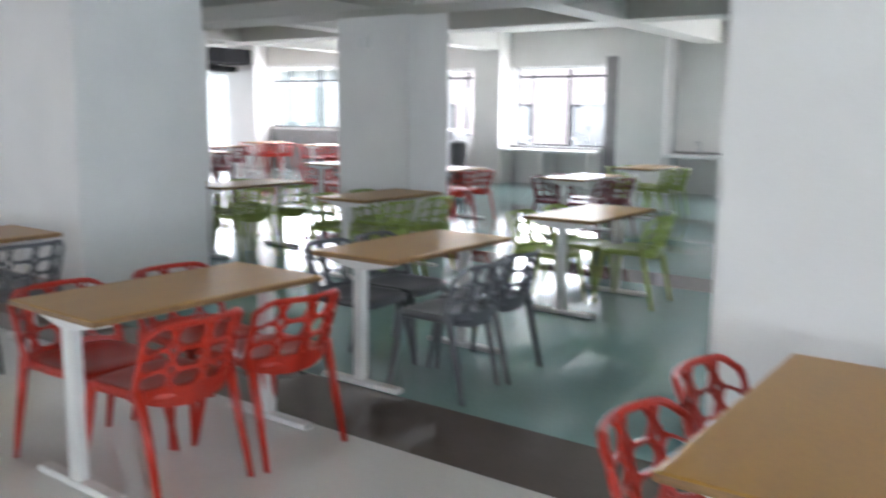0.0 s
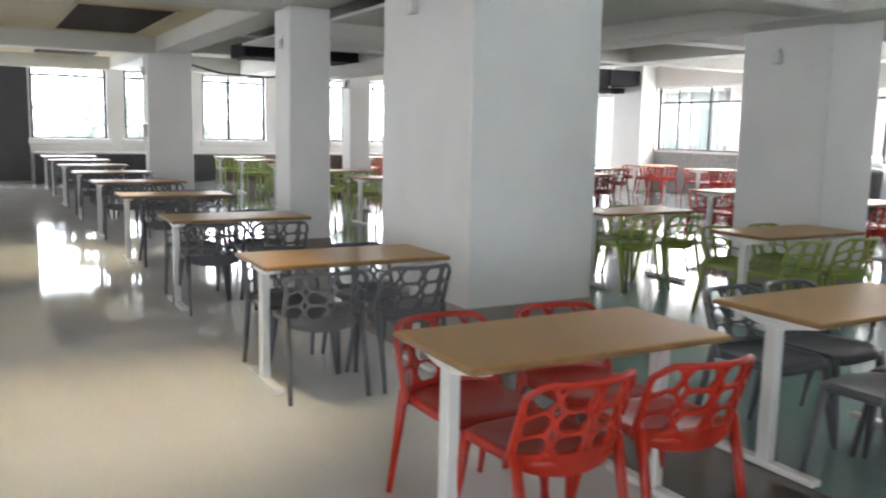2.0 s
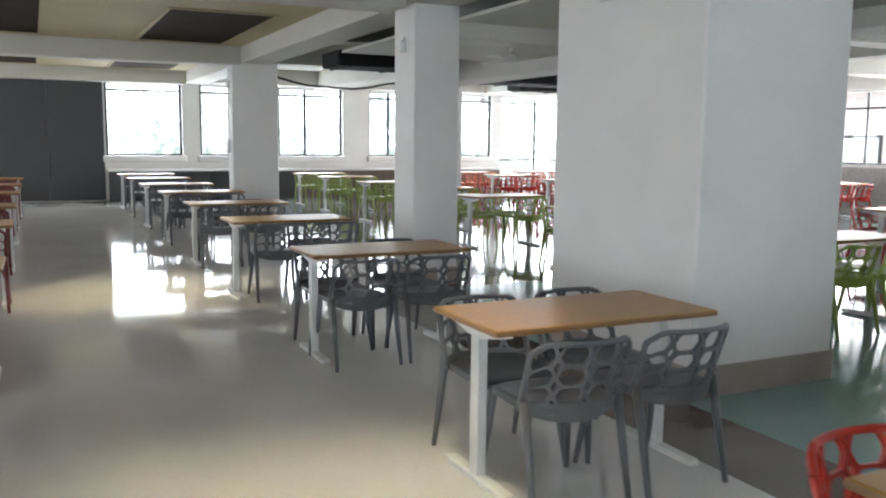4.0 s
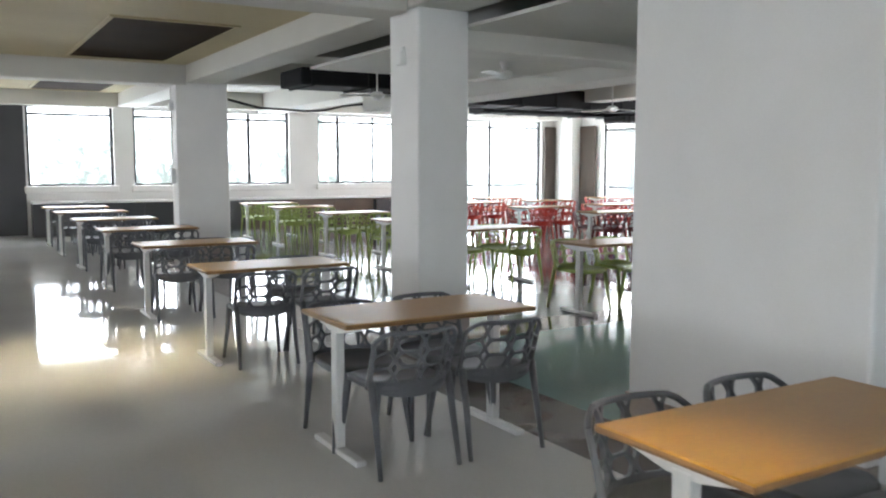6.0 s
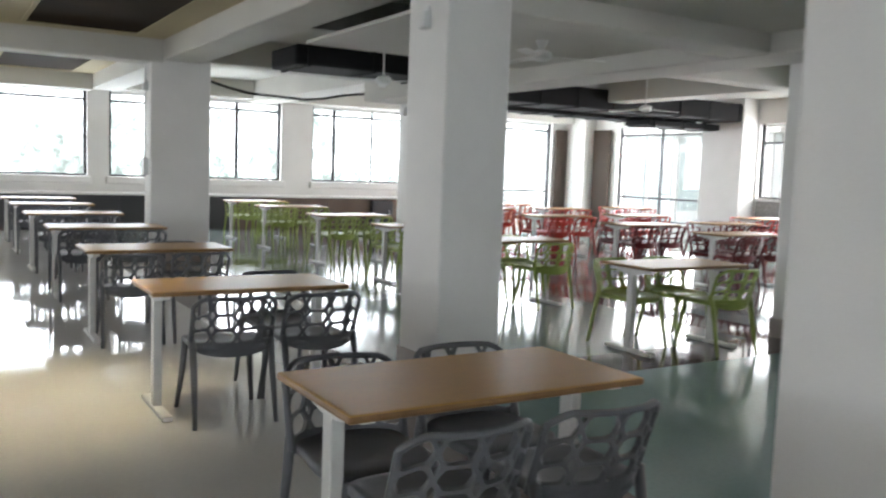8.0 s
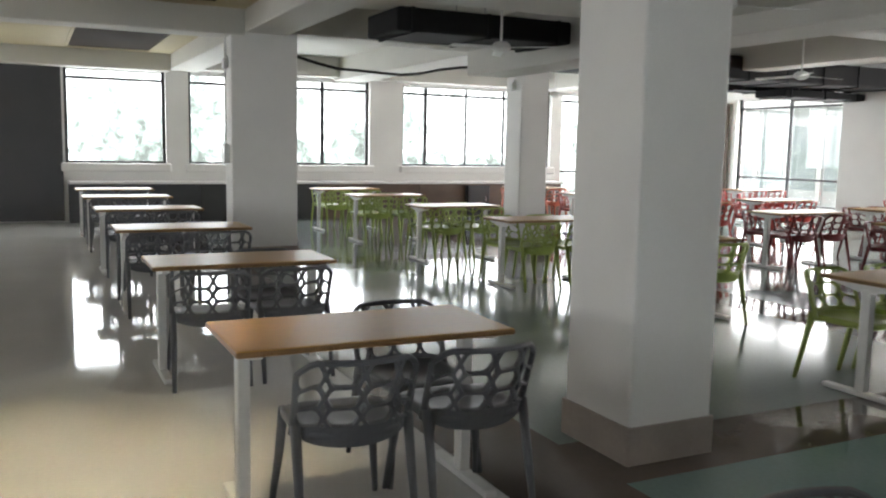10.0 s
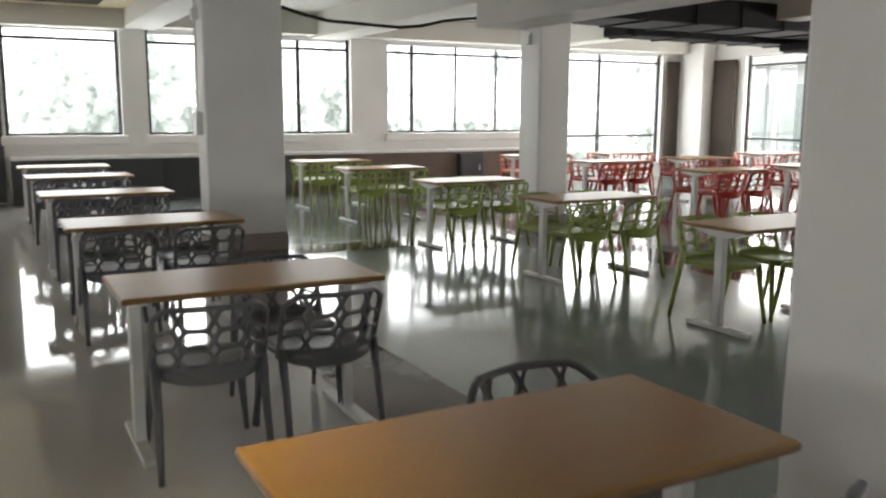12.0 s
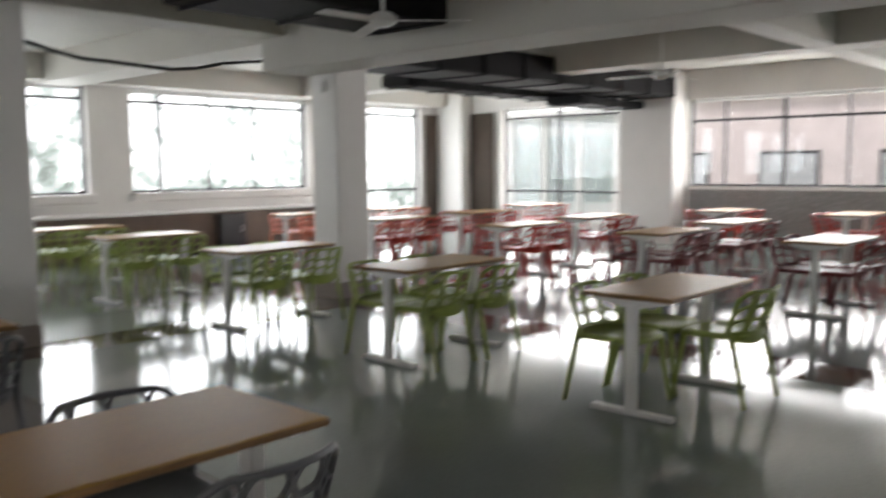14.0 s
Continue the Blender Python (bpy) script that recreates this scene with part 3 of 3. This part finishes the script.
def duct(lo, hi, flange=0.9):
    d = empty("air_duct", "matt black insulated air duct under the ceiling", "air duct", "air ducts")
    part("casing", box(lo, hi, 0.03, 2), BLACK, d)
    y = lo[1] + 0.15
    while y < hi[1] - 0.1:
        part("flange", box((lo[0] - 0.02, y, lo[2] - 0.02), (hi[0] + 0.02, y + 0.035, hi[2] + 0.0)), BLACK, d)
        y += flange
    for x in (lo[0] + 0.1, hi[0] - 0.1):
        part("hanger", add_tube(bmesh.new(), [(x, (lo[1] + hi[1]) / 2, hi[2] - 0.01), (x, (lo[1] + hi[1]) / 2, Z_SLAB)], 0.008, 6), STEEL, d)


duct((-15.2, 5.6, 2.7), (-14.3, 7.75, 2.95))
duct((-17.9, 9.4, 2.76), (-16.9, 16.9, 3.14))
duct((-19.0, 11.4, 2.72), (-18.4, 17.1, 2.9))
duct((-18.35, 14.8, 2.58), (-17.6, 17.0, 2.72))


def make_fan():
    """Blades at the origin's height, the rod up to the slab."""
    f = empty("ceiling_fan", "white three-bladed ceiling fan on a rod", "ceiling fan", "ceiling fans")
    part("rod", add_tube(bmesh.new(), [(0, 0, 0.05), (0, 0, FAN_UP)], 0.012, 8), WHITE, f)
    bm = bmesh.new()
    for r0, r1, z, dz in ((0.06, 0.1, 0.05, 0.03), (0.1, 0.1, 0.015, 0.04), (0.1, 0.05, -0.02, 0.03)):
        bmesh.ops.create_cone(bm, cap_ends=True, segments=20, radius1=r1 if z < 0 else r0 if z == 0.015 else r1, radius2=r0, depth=dz, matrix=pose(0, 0, z))
    part("motor", bm, WHITE, f)
    bm = bmesh.new()
    bmesh.ops.create_cone(bm, cap_ends=True, segments=16, radius1=0.03, radius2=0.06, depth=0.08, matrix=pose(0, 0, FAN_UP - 0.04))
    part("canopy", bm, WHITE, f)
    for k in range(3):
        bm = bmesh.new()
        add_box(bm, (0.08, -0.05, -0.004), (0.62, 0.05, 0.004), 0.003, 1, pose(0, 0, 0.01, 9, 0, 120 * k + 25))
        for v in bm.verts:
            r = math.hypot(v.co.x, v.co.y)
            v.co.z -= 0.03 * r
        part("blade", bm, WHITE, f)
    return f


FAN_UP = 0.75
FAN = make_fan()
for i, (x, y, a) in enumerate(((-13.9, 6.6, 10), (-14.3, 11.45, 55), (-20.0, 11.3, 80))):
    place(FAN, "fan", pose(x, y, 2.54, 0, 0, a))
FAN_UP = 0.16
FAN_LOW = make_fan()
for x, y, a in ((-10.9, 6.75, 40), (-2.7, 6.9, 20)):
    place(FAN_LOW, "fan_low", pose(x, y, 2.57, 0, 0, a))

cable = add_tube(bmesh.new(), [(-17.6, 5.15 + 3.8 * k / 12, 2.9 - 0.36 * (1 - (abs(k - 5.0) / 7.0) ** 1.5) + 0.02 * math.sin(k * 1.7)) for k in range(13)], 0.022, 6)
tagged(part("hanging_cable", cable, BLACK, smooth=True), label="black bundled cable sagging below the ceiling beam", category="cable")


def column_box(x, y, z):
    b = empty("wall_speaker", "small white plastic box on a column", "speaker box", "boxes on columns")
    part("case", box((x - 0.045, y - 0.07, z - 0.06), (x + 0.045, y, z + 0.06), 0.012, 2), PLASTIC, b)
    part("bracket", box((x - 0.02, y - 0.03, z + 0.06), (x + 0.02, y, z + 0.1), 0.004), PLASTIC, b)


for x, y, z in ((-9.42, 4.655, 2.47), (-5.85, 4.58, 2.48), (-5.5, 8.45, 2.28), (-17.0, 4.43, 2.5), (-17.0, 8.62, 2.42)):
    column_box(x, y, z)
sw = empty("switch_box", "white electrical switch box on a column", "switch box")
part("case", box((-17.13, 4.36, 1.25), (-16.95, 4.43, 1.5), 0.01, 2), PLASTIC, sw)
part("conduit", add_tube(bmesh.new(), [(-17.04, 4.4, 1.5), (-17.04, 4.4, 2.88)], 0.012, 8), PLASTIC, sw)

# ---- far wall: dark panel, ledge, cabinets ----
pn = empty("wall_panel", "tall dark grey panel covering the far wall", "wall panel")
for k in range(2):
    part("sheet", box((X_FAR + 0.004, 0.25 + 1.23 * k, 0.02), (X_FAR + 0.06, 1.475 + 1.23 * k, 2.84), 0.006), DARKP, pn)
ledge = empty("window_ledge", "long white ledge under the windows with a dark front", "ledge")
part("top", box((X_FAR + 0.004, 2.78, 0.72), (-22.8, 13.5, 0.77), 0.008), WALL, ledge)
y = 2.78
while y < 13.4:
    part("front_board", box((X_FAR + 0.004, y, 0.0), (-22.92, min(y + 1.17, 13.5) - 0.006, 0.715), 0.004), PANELB if y > 7 else DARKP, ledge)
    y += 1.17
for a, b, z0, z1 in FAR_OPEN[3:7]:
    sill = box((X_FAR + 0.002, a - 0.08, z0 - 0.16), (X_FAR + 0.12, b + 0.08, z0), 0.03, 2)
    structure("window_sill", sill, WALL, "white rounded window sill", "sill")
locker = empty("under_ledge_locker", "small dark locker set below the window ledge", "locker")
part("body", box((-22.91, 10.92, 0.02), (-22.78, 11.48, 0.68), 0.008), DARKP, locker)
part("door", box((-22.78, 10.95, 0.05), (-22.765, 11.45, 0.65), 0.006), DARKP, locker)
part("handle", box((-22.765, 11.35, 0.34), (-22.74, 11.38, 0.46), 0.005), STEEL, locker, "small steel handle")


def blind(axis, at, a0, a1, mat=CURTAIN, label="dark brown curtain gathered beside the window"):
    b = empty("gathered_blind", label, "curtain", "gathered curtains")
    n = 8
    for k in range(n):
        c = a0 + (a1 - a0) * (k + 0.5) / n
        p = (at, c) if axis == "y" else (c, at)
        part("fold", add_tube(bmesh.new(), [(*p, 0.04), (*p, 1.4), (*p, 2.72)], (a1 - a0) / n * 0.62, 8), mat, b, smooth=True)
    return b


blind("y", X_FAR + 0.09, 16.8, 17.2)
blind("x", Y_RIGHT - 0.09, -22.4, -21.75)
blind("x", Y_RIGHT - 0.09, -6.85, -6.4, material("grey_blind", (0.3, 0.29, 0.29), 0.8, scale=6), "grey curtain gathered beside the window")
corner = structure("corner_pier", box((X_FAR, 17.2, 0), (-22.45, Y_RIGHT, Z_SLAB), 0.01), WALL, "white painted corner pier", "pier")
structure("wall_pier", box((-18.2, 17.1, 0), (-17.05, Y_RIGHT, Z_SLAB), 0.01), WALL, "white painted wall pier", "pier")
structure("wall_pier", box((-9.9, 17.15, 0), (-9.2, Y_RIGHT, Z_SLAB), 0.01), WALL, "white painted wall pier", "pier")
structure("wall_pier", box((-6.35, 17.0, 0), (-5.35, Y_RIGHT, Z_SLAB), 0.01), WALL, "white painted wall pier", "pier")
structure("dado", box((-16.95, Y_RIGHT - 0.05, 0.0), (-11.2, Y_RIGHT - 0.003, 1.04), 0.006), STONE, "grey stone dado under the windows", "dado")


# ---- wash counters and the dispenser along the right wall ----
def wash_counter(x0, x1, label):
    c = empty("wash_counter", label, "counter", "wash counters")
    part("worktop", box((x0, 16.95, 0.72), (x1, 17.55, 0.78), 0.008), PLASTIC, c, "white worktop")
    part("splashback", box((x0, 17.5, 0.782), (x1, 17.58, 0.83), 0.005), STONE, c)
    n = max(2, round((x1 - x0) / 0.9))
    for k in range(n + 1):
        xk = x0 + (x1 - x0) * k / n
        part("support", box((max(x0, xk - 0.07), 17.0, 0), (min(x1, xk + 0.07), 17.5, 0.718), 0.006), WALL, c)
    for k in range(n):
        xk = x0 + (x1 - x0) * (k + 0.5) / n
        tap = part("tap", add_tube(bmesh.new(), [(xk, 17.47, 0.78), (xk, 17.47, 1.0), (xk, 17.4, 1.04), (xk, 17.3, 1.02), (xk, 17.28, 0.97)], 0.013, 8), STEEL, c, "chrome swan-neck tap", smooth=True)
        part("valve", add_tube(bmesh.new(), [(xk - 0.05, 17.47, 0.87), (xk + 0.05, 17.47, 0.87)], 0.015, 8), STEEL, tap)


wash_counter(-9.15, -6.95, "white-topped wash counter under the windows")
wash_counter(-5.3, -2.2, "white-topped counter beside the pier")
disp = empty("water_dispenser", "stainless steel water dispenser between dark bins", "water dispenser")
part("cabinet", box((-10.75, 16.9, 0.1), (-10.25, 17.4, 1.15), 0.015, 2), STEEL, disp)
part("tray", box((-10.7, 16.8, 0.72), (-10.3, 16.9, 0.75), 0.004), STEEL, disp)
for k in (-10.6, -10.4):
    part("tap", add_tube(bmesh.new(), [(k, 16.9, 0.95), (k, 16.84, 0.95), (k, 16.83, 0.9)], 0.012, 8), BLACK, disp)
for x in (-10.72, -10.28):
    part("foot", box((x - 0.03, 16.95, 0), (x + 0.03, 17.35, 0.1)), BLACK, disp)
for x in (-11.05, -9.98):
    bm = bmesh.new()
    bmesh.ops.create_cone(bm, cap_ends=True, segments=20, radius1=0.16, radius2=0.2, depth=0.85, matrix=pose(x, 16.7, 0.425))
    b = empty("waste_bin", "dark grey tall round waste bin", "bin", "waste bins")
    part("tub", bm, DARKP, b, smooth=False)
    bm = bmesh.new()
    bmesh.ops.create_uvsphere(bm, u_segments=20, v_segments=8, radius=0.2, matrix=Matrix.Translation((x, 16.7, 0.85)) @ Matrix.Diagonal((1, 1, 0.5, 1)))
    part("lid", bm, DARKP, b, smooth=True)
